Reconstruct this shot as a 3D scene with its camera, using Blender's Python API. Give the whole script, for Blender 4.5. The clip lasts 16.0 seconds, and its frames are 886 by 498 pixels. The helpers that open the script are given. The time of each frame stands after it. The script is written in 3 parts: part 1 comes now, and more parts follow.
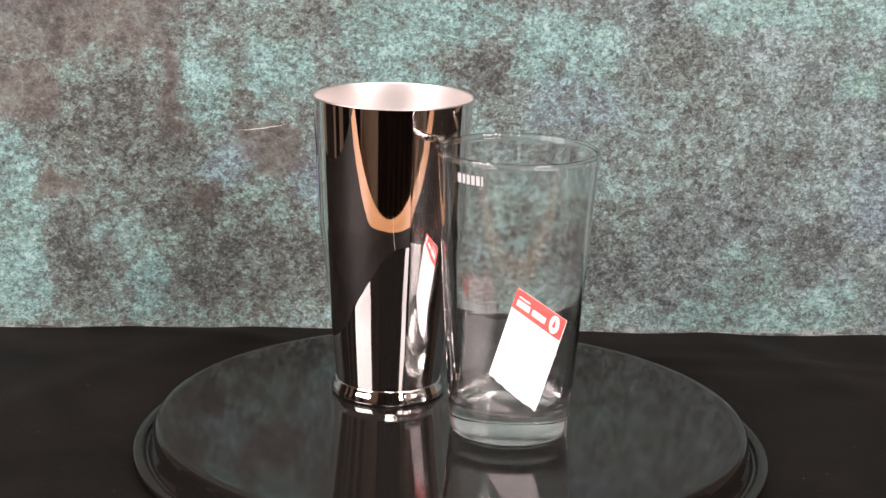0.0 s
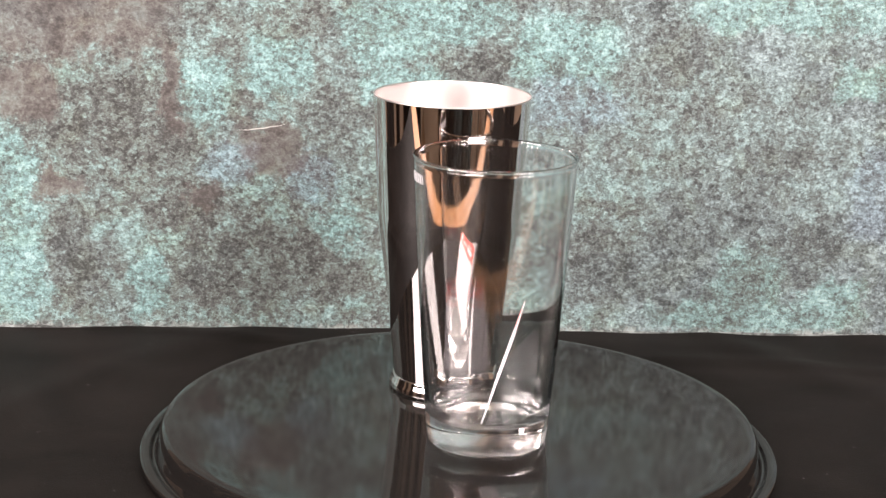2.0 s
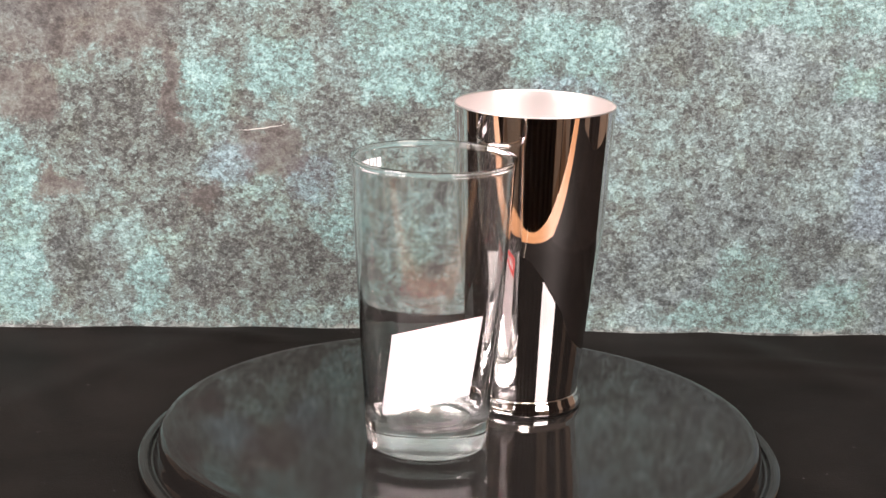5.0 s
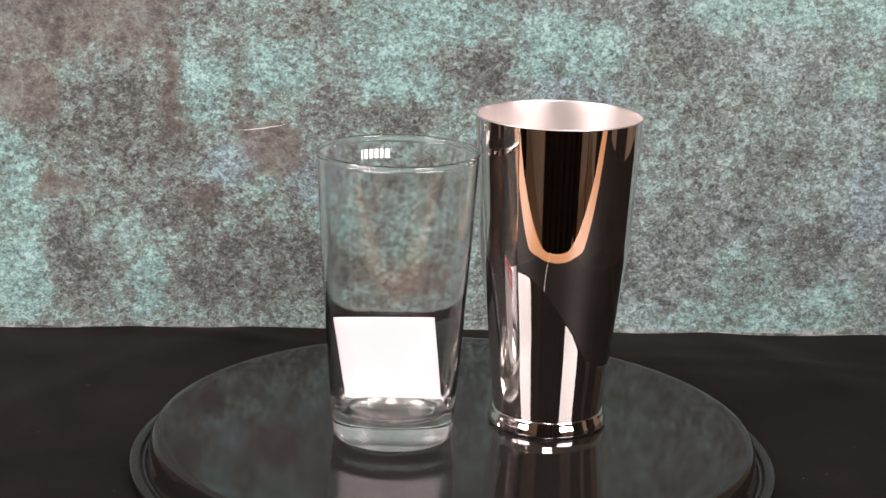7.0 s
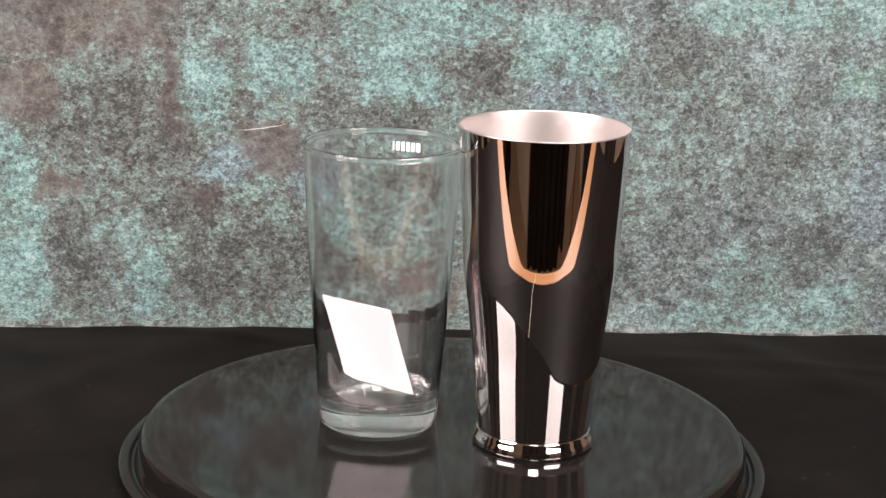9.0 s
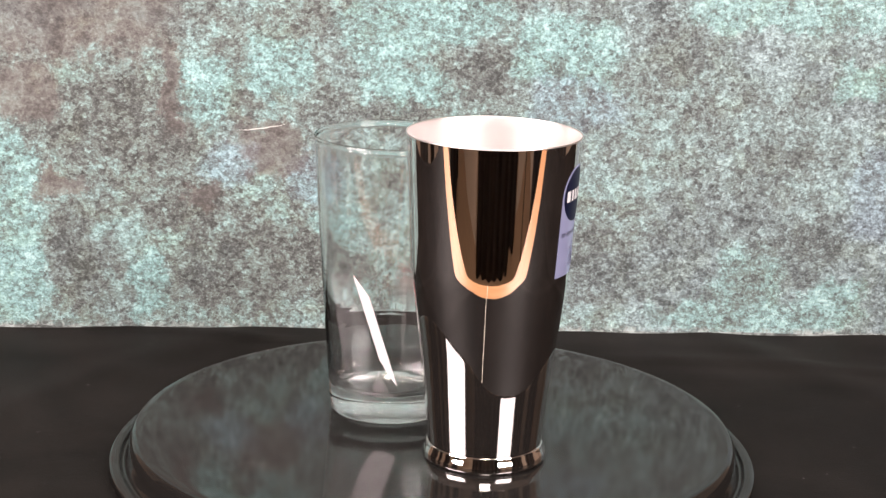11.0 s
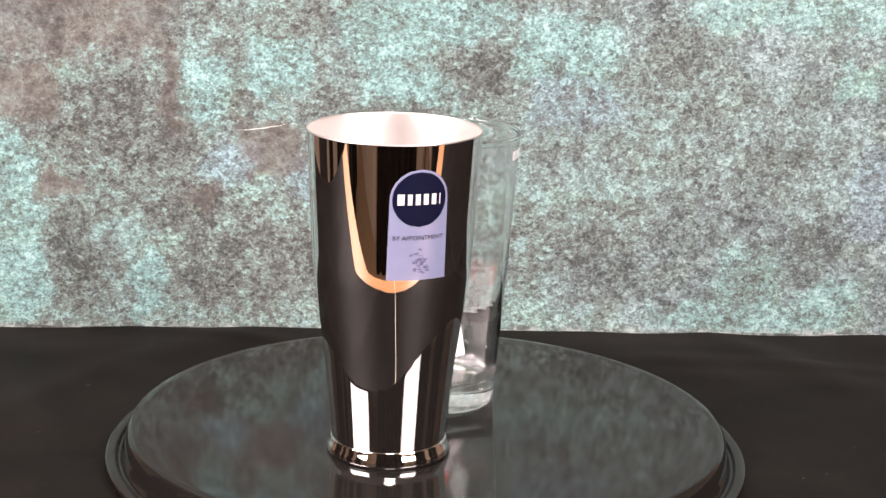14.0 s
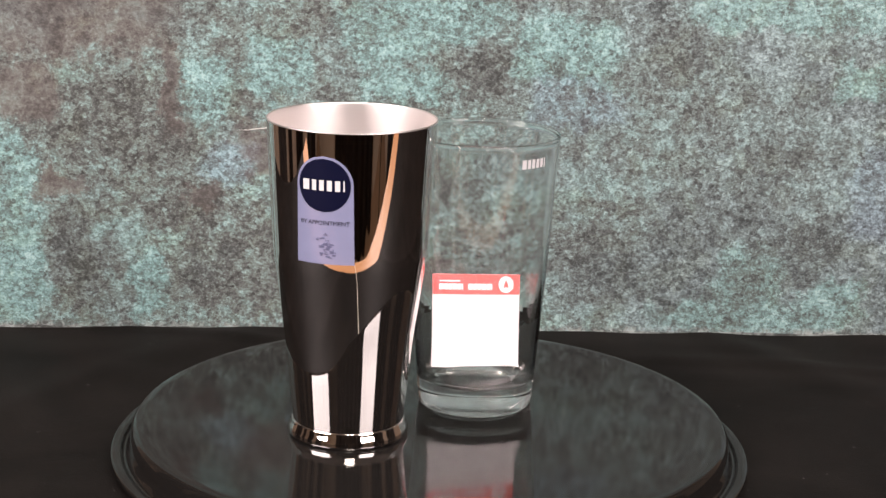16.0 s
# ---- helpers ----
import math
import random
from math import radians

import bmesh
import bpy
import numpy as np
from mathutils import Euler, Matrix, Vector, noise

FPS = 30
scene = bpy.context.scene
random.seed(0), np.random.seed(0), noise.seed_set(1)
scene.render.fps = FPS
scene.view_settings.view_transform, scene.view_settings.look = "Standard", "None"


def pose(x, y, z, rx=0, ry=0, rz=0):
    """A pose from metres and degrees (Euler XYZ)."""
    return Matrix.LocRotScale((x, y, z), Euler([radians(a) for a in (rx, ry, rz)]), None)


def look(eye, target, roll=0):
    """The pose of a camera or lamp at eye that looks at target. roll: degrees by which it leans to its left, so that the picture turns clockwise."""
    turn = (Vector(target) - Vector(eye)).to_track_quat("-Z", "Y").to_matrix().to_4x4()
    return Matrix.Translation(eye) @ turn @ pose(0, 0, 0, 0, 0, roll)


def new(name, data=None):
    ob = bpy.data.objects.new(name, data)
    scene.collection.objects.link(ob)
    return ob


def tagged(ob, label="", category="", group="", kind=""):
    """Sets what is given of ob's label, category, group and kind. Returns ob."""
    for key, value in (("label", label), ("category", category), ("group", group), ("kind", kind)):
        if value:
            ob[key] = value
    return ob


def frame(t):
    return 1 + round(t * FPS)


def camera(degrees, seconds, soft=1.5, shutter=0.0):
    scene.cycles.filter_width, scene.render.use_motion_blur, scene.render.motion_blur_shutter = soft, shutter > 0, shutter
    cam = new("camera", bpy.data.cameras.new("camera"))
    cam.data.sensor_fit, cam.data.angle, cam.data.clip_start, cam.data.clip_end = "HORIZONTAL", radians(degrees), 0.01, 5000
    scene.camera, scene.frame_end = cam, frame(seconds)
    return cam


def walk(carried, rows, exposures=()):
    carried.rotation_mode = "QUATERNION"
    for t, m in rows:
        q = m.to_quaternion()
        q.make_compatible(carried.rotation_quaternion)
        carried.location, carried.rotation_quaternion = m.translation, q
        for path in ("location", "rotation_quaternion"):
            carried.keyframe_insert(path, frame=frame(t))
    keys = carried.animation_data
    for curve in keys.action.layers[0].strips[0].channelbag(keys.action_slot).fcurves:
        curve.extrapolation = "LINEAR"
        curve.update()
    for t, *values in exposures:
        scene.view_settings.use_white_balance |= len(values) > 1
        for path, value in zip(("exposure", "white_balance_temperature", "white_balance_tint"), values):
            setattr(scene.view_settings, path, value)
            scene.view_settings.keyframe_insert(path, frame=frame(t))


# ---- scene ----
CLIP = 16.0
TURN = -17.593         # degrees a second, clockwise from above
AXIS_Y = 0.0024        # where the platter's axis stands
SHAKER_AT = (-0.0332, 0.0465)
GLASS_AT = (0.0354, -0.0102)
PLATTER_AT = (0.0041, 0.0087)
TABLE_Z = -0.022
FLOOR_Z = -0.77

# ---- camera ----
cam = camera(27.41, CLIP, soft=1.5)
EYE = (0.0, -0.9524, 0.3467)
AIM = (-0.00327, 0.96755, -0.25267)
VIEW = look(EYE, [e + a for e, a in zip(EYE, AIM)], 1.6)
walk(cam, [(0.0, VIEW), (CLIP, VIEW)],
     [(0.0, -0.03), (1.4, 0.06), (2.0, 0.48), (2.6, 0.54), (3.0, 0.46), (4.2, 0.44), (6.4, 0.05), (7.0, -0.05), (8.0, -0.08), (9.2, 0.04), (11.3, 0.60), (12.5, 0.54),
      (13.0, 0.52), (14.0, 0.56), (14.6, 0.50), (15.05, 0.46), (15.4, 0.02), (16.0, -0.02)])

# ---- light ----
world = bpy.data.worlds.new("world")
scene.world = world
world.use_nodes = True
world.node_tree.nodes["Background"].inputs[0].default_value = (0.9, 0.95, 1.0, 1)
world.node_tree.nodes["Background"].inputs[1].default_value = 0.02
KEY_LEFT = ((-0.93, -0.66, 0.72), 0.74, 0.62, 24.0)
KEY_RIGHT = ((0.76, -0.90, 0.72), 0.60, 0.62, 18.5)


# ---- node helpers ----
def mat_new(name):
    m = bpy.data.materials.new(name)
    m.use_nodes = True
    nt = m.node_tree
    return m, nt, nt.nodes["Principled BSDF"]


def node(nt, kind, **kw):
    n = nt.nodes.new(kind)
    for k, v in kw.items():
        if k in n.inputs:
            n.inputs[k].default_value = v
    return n


def noise_at(nt, vec, scale, detail=4.0, rough=0.6, distort=0.0):
    n = nt.nodes.new("ShaderNodeTexNoise")
    n.inputs["Scale"].default_value = scale
    n.inputs["Detail"].default_value = detail
    n.inputs["Roughness"].default_value = rough
    n.inputs["Distortion"].default_value = distort
    nt.links.new(vec, n.inputs["Vector"])
    return n.outputs["Fac"]


def calc(nt, op, a, b=0.0, c=0.0, clamp=False):
    n = nt.nodes.new("ShaderNodeMath")
    n.operation = op
    n.use_clamp = clamp
    for i, v in enumerate((a, b, c)):
        if isinstance(v, (int, float)):
            n.inputs[i].default_value = v
        else:
            nt.links.new(v, n.inputs[i])
    return n.outputs[0]


def remap(nt, v, a, b, c=0.0, d=1.0, smooth=False):
    n = nt.nodes.new("ShaderNodeMapRange")
    if smooth:
        n.interpolation_type = "SMOOTHSTEP"
    nt.links.new(v, n.inputs[0])
    for i, x in enumerate((a, b, c, d)):
        n.inputs[i + 1].default_value = x
    return n.outputs[0]


def blend(nt, fac, a, b, mode="MIX"):
    n = nt.nodes.new("ShaderNodeMix")
    n.data_type = "RGBA"
    n.blend_type = mode
    for i, v in ((0, fac), (6, a), (7, b)):
        if isinstance(v, (int, float)):
            n.inputs[i].default_value = v
        elif isinstance(v, tuple):
            n.inputs[i].default_value = (*v, 1)
        else:
            nt.links.new(v, n.inputs[i])
    return n.outputs[2]


def bump(nt, p, height, strength, dist):
    n = nt.nodes.new("ShaderNodeBump")
    n.inputs["Strength"].default_value = strength
    n.inputs["Distance"].default_value = dist
    nt.links.new(height, n.inputs["Height"])
    nt.links.new(n.outputs[0], p.inputs["Normal"])


def obj_coord(nt):
    return nt.nodes.new("ShaderNodeTexCoord").outputs["Object"]


def simple(name, color, rough=0.5, metal=0.0, grain=0.12, scale=60.0, relief=0.0, ior=1.5, spec=0.5):
    m, nt, p = mat_new(name)
    vec = obj_coord(nt)
    big = noise_at(nt, vec, scale * 0.12, 3)
    fine = noise_at(nt, vec, scale, 6, 0.7)
    both = calc(nt, "ADD", calc(nt, "MULTIPLY", big, 0.5), calc(nt, "MULTIPLY", fine, 0.5))
    lo = tuple(c * (1 - grain) for c in color)
    hi = tuple(min(1, c * (1 + grain)) for c in color)
    nt.links.new(blend(nt, remap(nt, both, 0.3, 0.7), lo, hi), p.inputs["Base Color"])
    p.inputs["Metallic"].default_value = metal
    p.inputs["IOR"].default_value = ior
    p.inputs["Specular IOR Level"].default_value = spec
    nt.links.new(remap(nt, fine, 0.2, 0.8, rough * 0.85, min(1, rough * 1.15)), p.inputs["Roughness"])
    if relief:
        bump(nt, p, fine, 0.5, relief)
    return m


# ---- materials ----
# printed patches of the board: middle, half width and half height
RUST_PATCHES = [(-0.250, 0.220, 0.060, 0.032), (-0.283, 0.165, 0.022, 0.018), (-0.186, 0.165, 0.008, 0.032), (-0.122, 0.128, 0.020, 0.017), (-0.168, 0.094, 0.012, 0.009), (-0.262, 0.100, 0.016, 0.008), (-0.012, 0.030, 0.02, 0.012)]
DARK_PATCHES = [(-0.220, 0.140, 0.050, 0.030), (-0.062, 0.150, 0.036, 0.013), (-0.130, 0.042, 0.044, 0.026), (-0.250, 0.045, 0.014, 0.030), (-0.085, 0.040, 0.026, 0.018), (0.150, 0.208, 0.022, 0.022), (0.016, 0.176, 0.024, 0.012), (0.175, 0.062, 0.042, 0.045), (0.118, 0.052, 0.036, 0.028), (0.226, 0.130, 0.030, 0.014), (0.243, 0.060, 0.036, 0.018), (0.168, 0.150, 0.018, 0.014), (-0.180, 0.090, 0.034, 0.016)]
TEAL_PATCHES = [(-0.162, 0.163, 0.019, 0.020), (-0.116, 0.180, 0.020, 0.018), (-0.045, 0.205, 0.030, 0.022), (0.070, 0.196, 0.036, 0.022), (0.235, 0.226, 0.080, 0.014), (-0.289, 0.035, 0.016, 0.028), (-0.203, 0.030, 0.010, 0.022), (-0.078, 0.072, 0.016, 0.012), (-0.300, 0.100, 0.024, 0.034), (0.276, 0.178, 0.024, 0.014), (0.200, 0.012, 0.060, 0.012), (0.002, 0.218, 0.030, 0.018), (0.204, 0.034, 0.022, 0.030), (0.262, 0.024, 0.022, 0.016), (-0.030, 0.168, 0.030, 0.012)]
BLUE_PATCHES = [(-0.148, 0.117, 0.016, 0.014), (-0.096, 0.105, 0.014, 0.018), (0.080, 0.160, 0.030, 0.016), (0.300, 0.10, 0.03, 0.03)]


def board_material():
    m, nt, p = mat_new("weathered_copper_print")
    vec = obj_coord(nt)
    # frayed patch edges
    wob = nt.nodes.new("ShaderNodeTexNoise")
    wob.inputs["Scale"].default_value = 48
    wob.inputs["Detail"].default_value = 7
    wob.inputs["Roughness"].default_value = 0.75
    nt.links.new(vec, wob.inputs["Vector"])
    off = nt.nodes.new("ShaderNodeVectorMath")
    off.operation = "MULTIPLY_ADD"
    nt.links.new(wob.outputs["Color"], off.inputs[0])
    off.inputs[1].default_value = (0.062, 0.062, 0.062)
    off.inputs[2].default_value = (-0.031, -0.031, -0.031)
    add = nt.nodes.new("ShaderNodeVectorMath")
    nt.links.new(vec, add.inputs[0])
    nt.links.new(off.outputs[0], add.inputs[1])
    sep = nt.nodes.new("ShaderNodeSeparateXYZ")
    nt.links.new(add.outputs[0], sep.inputs[0])

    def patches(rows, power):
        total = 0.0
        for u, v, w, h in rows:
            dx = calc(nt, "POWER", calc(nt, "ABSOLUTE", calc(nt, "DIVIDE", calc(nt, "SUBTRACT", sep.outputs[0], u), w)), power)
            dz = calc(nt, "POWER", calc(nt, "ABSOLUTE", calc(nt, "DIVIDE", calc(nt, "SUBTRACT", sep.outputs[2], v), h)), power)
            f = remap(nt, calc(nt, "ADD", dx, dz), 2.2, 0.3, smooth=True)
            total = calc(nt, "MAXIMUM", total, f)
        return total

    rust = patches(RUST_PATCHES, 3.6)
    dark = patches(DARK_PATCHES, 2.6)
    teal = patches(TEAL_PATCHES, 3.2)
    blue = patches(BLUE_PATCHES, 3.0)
    cloud = noise_at(nt, vec, 26, 5, 0.62, 0.5)
    crust = noise_at(nt, vec, 90, 5, 0.7, 0.5)
    wide = nt.nodes.new("ShaderNodeMapping")
    wide.inputs["Scale"].default_value = (0.9, 1.0, 1.1)
    nt.links.new(vec, wide.inputs[0])
    strand = noise_at(nt, wide.outputs[0], 380, 3, 0.65, 0.9)
    grit = noise_at(nt, wide.outputs[0], 560, 2, 0.6, 0.4)
    # small chipped flakes with crisp edges
    chips = nt.nodes.new("ShaderNodeTexVoronoi")
    chips.inputs["Scale"].default_value = 330
    fuzz = nt.nodes.new("ShaderNodeTexNoise")
    fuzz.inputs["Scale"].default_value = 420
    fuzz.inputs["Detail"].default_value = 2
    nt.links.new(wide.outputs[0], fuzz.inputs["Vector"])
    warp = nt.nodes.new("ShaderNodeVectorMath")
    warp.operation = "MULTIPLY_ADD"
    nt.links.new(fuzz.outputs["Color"], warp.inputs[0])
    warp.inputs[1].default_value = (0.006, 0.006, 0.006)
    nt.links.new(wide.outputs[0], warp.inputs[2])
    nt.links.new(warp.outputs[0], chips.inputs["Vector"])
    chip_tone = nt.nodes.new("ShaderNodeSeparateColor")
    nt.links.new(chips.outputs["Color"], chip_tone.inputs[0])
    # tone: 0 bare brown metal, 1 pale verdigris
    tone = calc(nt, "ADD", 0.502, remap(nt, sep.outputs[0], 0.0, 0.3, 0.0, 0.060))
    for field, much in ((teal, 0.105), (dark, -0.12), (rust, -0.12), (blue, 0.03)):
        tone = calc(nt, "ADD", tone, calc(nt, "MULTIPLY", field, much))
    tone = calc(nt, "ADD", tone, calc(nt, "MULTIPLY", calc(nt, "SUBTRACT", cloud, 0.5), 0.72))
    tone = calc(nt, "ADD", tone, calc(nt, "MULTIPLY", calc(nt, "SUBTRACT", crust, 0.5), 0.75))
    # the crust is flaky where there is verdigris and smooth on the rusty patches
    fine = calc(nt, "SUBTRACT", 1.0, calc(nt, "MULTIPLY", rust, 0.55))
    flake = calc(nt, "ADD", calc(nt, "MULTIPLY", calc(nt, "SUBTRACT", strand, 0.5), 1.05), calc(nt, "MULTIPLY", calc(nt, "SUBTRACT", grit, 0.5), 0.70))
    flake = calc(nt, "ADD", flake, calc(nt, "MULTIPLY", calc(nt, "SUBTRACT", chip_tone.outputs[0], 0.5), 0.30))
    lev = calc(nt, "ADD", tone, calc(nt, "MULTIPLY", flake, fine))
    ramp = nt.nodes.new("ShaderNodeValToRGB")
    stops = ((0.0, (0.030, 0.031, 0.030)), (0.25, (0.070, 0.072, 0.070)), (0.42, (0.120, 0.132, 0.126)),
             (0.56, (0.165, 0.203, 0.190)), (0.70, (0.215, 0.300, 0.292)), (0.83, (0.31, 0.40, 0.39)), (1.0, (0.44, 0.51, 0.50)))
    el = ramp.color_ramp.elements
    while len(el) < len(stops):
        el.new(0.5)
    for e, (pos, col) in zip(el, stops):
        e.position, e.color = pos, (*col, 1)
    nt.links.new(lev, ramp.inputs[0])
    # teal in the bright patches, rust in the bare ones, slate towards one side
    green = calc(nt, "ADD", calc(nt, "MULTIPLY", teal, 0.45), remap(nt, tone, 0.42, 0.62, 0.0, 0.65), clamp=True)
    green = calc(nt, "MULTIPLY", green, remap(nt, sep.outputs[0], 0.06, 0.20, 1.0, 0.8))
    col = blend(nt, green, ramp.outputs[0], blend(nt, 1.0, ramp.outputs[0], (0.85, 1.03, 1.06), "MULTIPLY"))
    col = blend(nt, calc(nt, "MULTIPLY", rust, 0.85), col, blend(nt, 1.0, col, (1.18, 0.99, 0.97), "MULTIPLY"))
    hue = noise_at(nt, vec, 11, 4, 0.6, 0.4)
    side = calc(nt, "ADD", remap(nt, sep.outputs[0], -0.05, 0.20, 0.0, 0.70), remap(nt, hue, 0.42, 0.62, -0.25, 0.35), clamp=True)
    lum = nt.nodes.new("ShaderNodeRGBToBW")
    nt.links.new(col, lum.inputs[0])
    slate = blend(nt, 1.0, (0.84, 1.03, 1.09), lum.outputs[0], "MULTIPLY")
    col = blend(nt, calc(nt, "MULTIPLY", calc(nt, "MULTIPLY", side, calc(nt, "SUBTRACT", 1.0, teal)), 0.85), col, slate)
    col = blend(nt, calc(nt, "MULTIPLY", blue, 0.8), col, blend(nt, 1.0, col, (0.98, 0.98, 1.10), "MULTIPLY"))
    olive = remap(nt, noise_at(nt, vec, 30, 5, 0.65, 0.6), 0.52, 0.64)
    col = blend(nt, calc(nt, "MULTIPLY", olive, 0.7), col, blend(nt, 1.0, col, (1.03, 1.02, 0.94), "MULTIPLY"))
    # scuffed along the foot
    raw = nt.nodes.new("ShaderNodeSeparateXYZ")
    nt.links.new(vec, raw.inputs[0])
    scuff = noise_at(nt, vec, 150, 4, 0.65, 0.8)
    foot = calc(nt, "MULTIPLY", remap(nt, raw.outputs[2], 0.0075, 0.0020), remap(nt, noise_at(nt, vec, 34, 3, 0.6), 0.34, 0.56))
    col = blend(nt, foot, col, blend(nt, remap(nt, scuff, 0.46, 0.56), (0.075, 0.080, 0.078), (0.36, 0.38, 0.365)))
    nt.links.new(col, p.inputs["Base Color"])
    p.inputs["Roughness"].default_value = 0.62
    p.inputs["Specular IOR Level"].default_value = 0.3
    bump(nt, p, lev, 0.25, 0.0006)
    return m


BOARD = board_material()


def board_edge_material():
    """Chipped edge of the board: bare pale core with dark print left on it."""
    m, nt, p = mat_new("worn_board_edge")
    vec = obj_coord(nt)
    chip = remap(nt, calc(nt, "ADD", calc(nt, "MULTIPLY", noise_at(nt, vec, 45, 4, 0.65, 0.4), 0.6), calc(nt, "MULTIPLY", noise_at(nt, vec, 260, 3, 0.6, 0.5), 0.4)), 0.44, 0.60)
    nt.links.new(blend(nt, chip, (0.04, 0.042, 0.04), (0.30, 0.325, 0.32)), p.inputs["Base Color"])
    p.inputs["Roughness"].default_value = 0.75
    bump(nt, p, chip, 0.4, 0.0005)
    return m


BOARD_EDGE = board_edge_material()
SCRATCH = simple("scratched_print", (0.62, 0.61, 0.58), 0.7, grain=0.3, scale=200)
BOARD_BACK = simple("board_backing", (0.30, 0.25, 0.19), 0.8, scale=40)


def cloth_material():
    m, nt, p = mat_new("black_cloth")
    vec = obj_coord(nt)
    big = noise_at(nt, vec, 9, 4, 0.6, 0.5)
    weave = noise_at(nt, vec, 900, 2, 0.5)
    lint = remap(nt, noise_at(nt, vec, 260, 2, 0.5), 0.755, 0.80)
    col = blend(nt, remap(nt, big, 0.35, 0.68), (0.0032, 0.0025, 0.0022), (0.0090, 0.0070, 0.0063))
    col = blend(nt, calc(nt, "MULTIPLY", lint, 0.5), col, (0.3, 0.28, 0.28))
    nt.links.new(col, p.inputs["Base Color"])
    p.inputs["Roughness"].default_value = 0.6
    p.inputs["Sheen Weight"].default_value = 0.013
    p.inputs["Sheen Tint"].default_value = (1.0, 0.86, 0.80, 1)
    p.inputs["Sheen Roughness"].default_value = 0.5
    p.inputs["Specular IOR Level"].default_value = 0.06
    bump(nt, p, calc(nt, "ADD", weave, calc(nt, "MULTIPLY", big, 2.0)), 0.3, 0.0006)
    return m


def platter_material():
    m, nt, p = mat_new("glossy_black_plastic")
    vec = obj_coord(nt)
    smudge = noise_at(nt, vec, 14, 5, 0.6, 0.4)
    dust = remap(nt, noise_at(nt, vec, 260, 2, 0.5), 0.77, 0.80)
    col = blend(nt, calc(nt, "MULTIPLY", dust, 0.35), (0.0095, 0.0085, 0.0080), (0.25, 0.25, 0.25))
    nt.links.new(col, p.inputs["Base Color"])
    nt.links.new(remap(nt, smudge, 0.3, 0.7, 0.05, 0.09), p.inputs["Roughness"])
    p.inputs["IOR"].default_value = 1.42
    return m


def wood_material(name, a, b, rough):
    m, nt, p = mat_new(name)
    mp = nt.nodes.new("ShaderNodeMapping")
    mp.inputs["Scale"].default_value = (1.0, 14.0, 14.0)
    nt.links.new(obj_coord(nt), mp.inputs[0])
    g = noise_at(nt, mp.outputs[0], 5, 6, 0.65, 0.6)
    f = noise_at(nt, mp.outputs[0], 40, 4, 0.6)
    col = blend(nt, remap(nt, calc(nt, "ADD", calc(nt, "MULTIPLY", g, 0.7), calc(nt, "MULTIPLY", f, 0.3)), 0.35, 0.65), a, b)
    nt.links.new(col, p.inputs["Base Color"])
    p.inputs["Roughness"].default_value = rough
    bump(nt, p, g, 0.2, 0.0005)
    return m


def steel_material(name, rough, base, brushed=0.0):
    m, nt, p = mat_new(name)
    vec = obj_coord(nt)
    p.inputs["Metallic"].default_value = 1.0
    p.inputs["Base Color"].default_value = (*base, 1)
    sm = noise_at(nt, vec, 30, 4, 0.6)
    nt.links.new(remap(nt, sm, 0.3, 0.7, rough * 0.8, rough * 1.25), p.inputs["Roughness"])
    if brushed:
        mp = nt.nodes.new("ShaderNodeMapping")
        mp.inputs["Scale"].default_value = (1.0, 1.0, 12.0)
        nt.links.new(vec, mp.inputs[0])
        bump(nt, p, noise_at(nt, mp.outputs[0], 260, 3, 0.6), brushed, 0.0003)
    return m


def glass_material(name, wall, base, wave):
    """Clear glass: the blown wall is a little wavy, the thick base is clear."""
    m, nt, p = mat_new(name)
    p.inputs["Base Color"].default_value = (0.995, 0.993, 0.990, 1)
    p.inputs["Transmission Weight"].default_value = 1.0
    p.inputs["IOR"].default_value = 1.5
    vec = obj_coord(nt)
    sep = nt.nodes.new("ShaderNodeSeparateXYZ")
    nt.links.new(vec, sep.inputs[0])
    up = remap(nt, sep.outputs[2], 0.045, 0.075, smooth=True)
    lip = calc(nt, "MULTIPLY", remap(nt, sep.outputs[2], 0.1525, 0.1545), 0.5)
    nt.links.new(remap(nt, calc(nt, "SUBTRACT", up, lip), 0.0, 1.0, base, wall), p.inputs["Roughness"])
    bump(nt, p, noise_at(nt, vec, 120, 2, 0.5), wave, 0.0004)
    return m


CLOTH = cloth_material()
PLATTER = platter_material()
BASE_PLASTIC = simple("matt_black_plastic", (0.02, 0.02, 0.02), 0.45)
TABLE_WOOD = wood_material("orange_pine", (0.33, 0.155, 0.065), (0.43, 0.22, 0.10), 0.45)
FLOOR_WOOD = wood_material("brown_floorboard", (0.22, 0.13, 0.075), (0.32, 0.20, 0.12), 0.35)
STEEL = steel_material("polished_steel", 0.02, (0.80, 0.75, 0.73))
STEEL_IN = steel_material("satin_steel", 0.40, (0.83, 0.775, 0.76), 0.08)
GLASS = glass_material("clear_glass", 0.040, 0.004, 0.06)
GLASS_STIPPLE = glass_material("stippled_glass", 0.2, 0.2, 0.2)
PRINT_WHITE = simple("white_print", (0.66, 0.64, 0.66), 0.5, grain=0.04)
STICKER = simple("lavender_foil", (0.34, 0.355, 0.56), 0.18, metal=0.35, grain=0.06, scale=90)
NAVY = simple("navy_print", (0.003, 0.004, 0.020), 0.4, grain=0.1, spec=0.2)
INK = simple("dark_ink", (0.012, 0.012, 0.03), 0.5)
INK_PALE = simple("faded_ink", (0.11, 0.11, 0.20), 0.5)
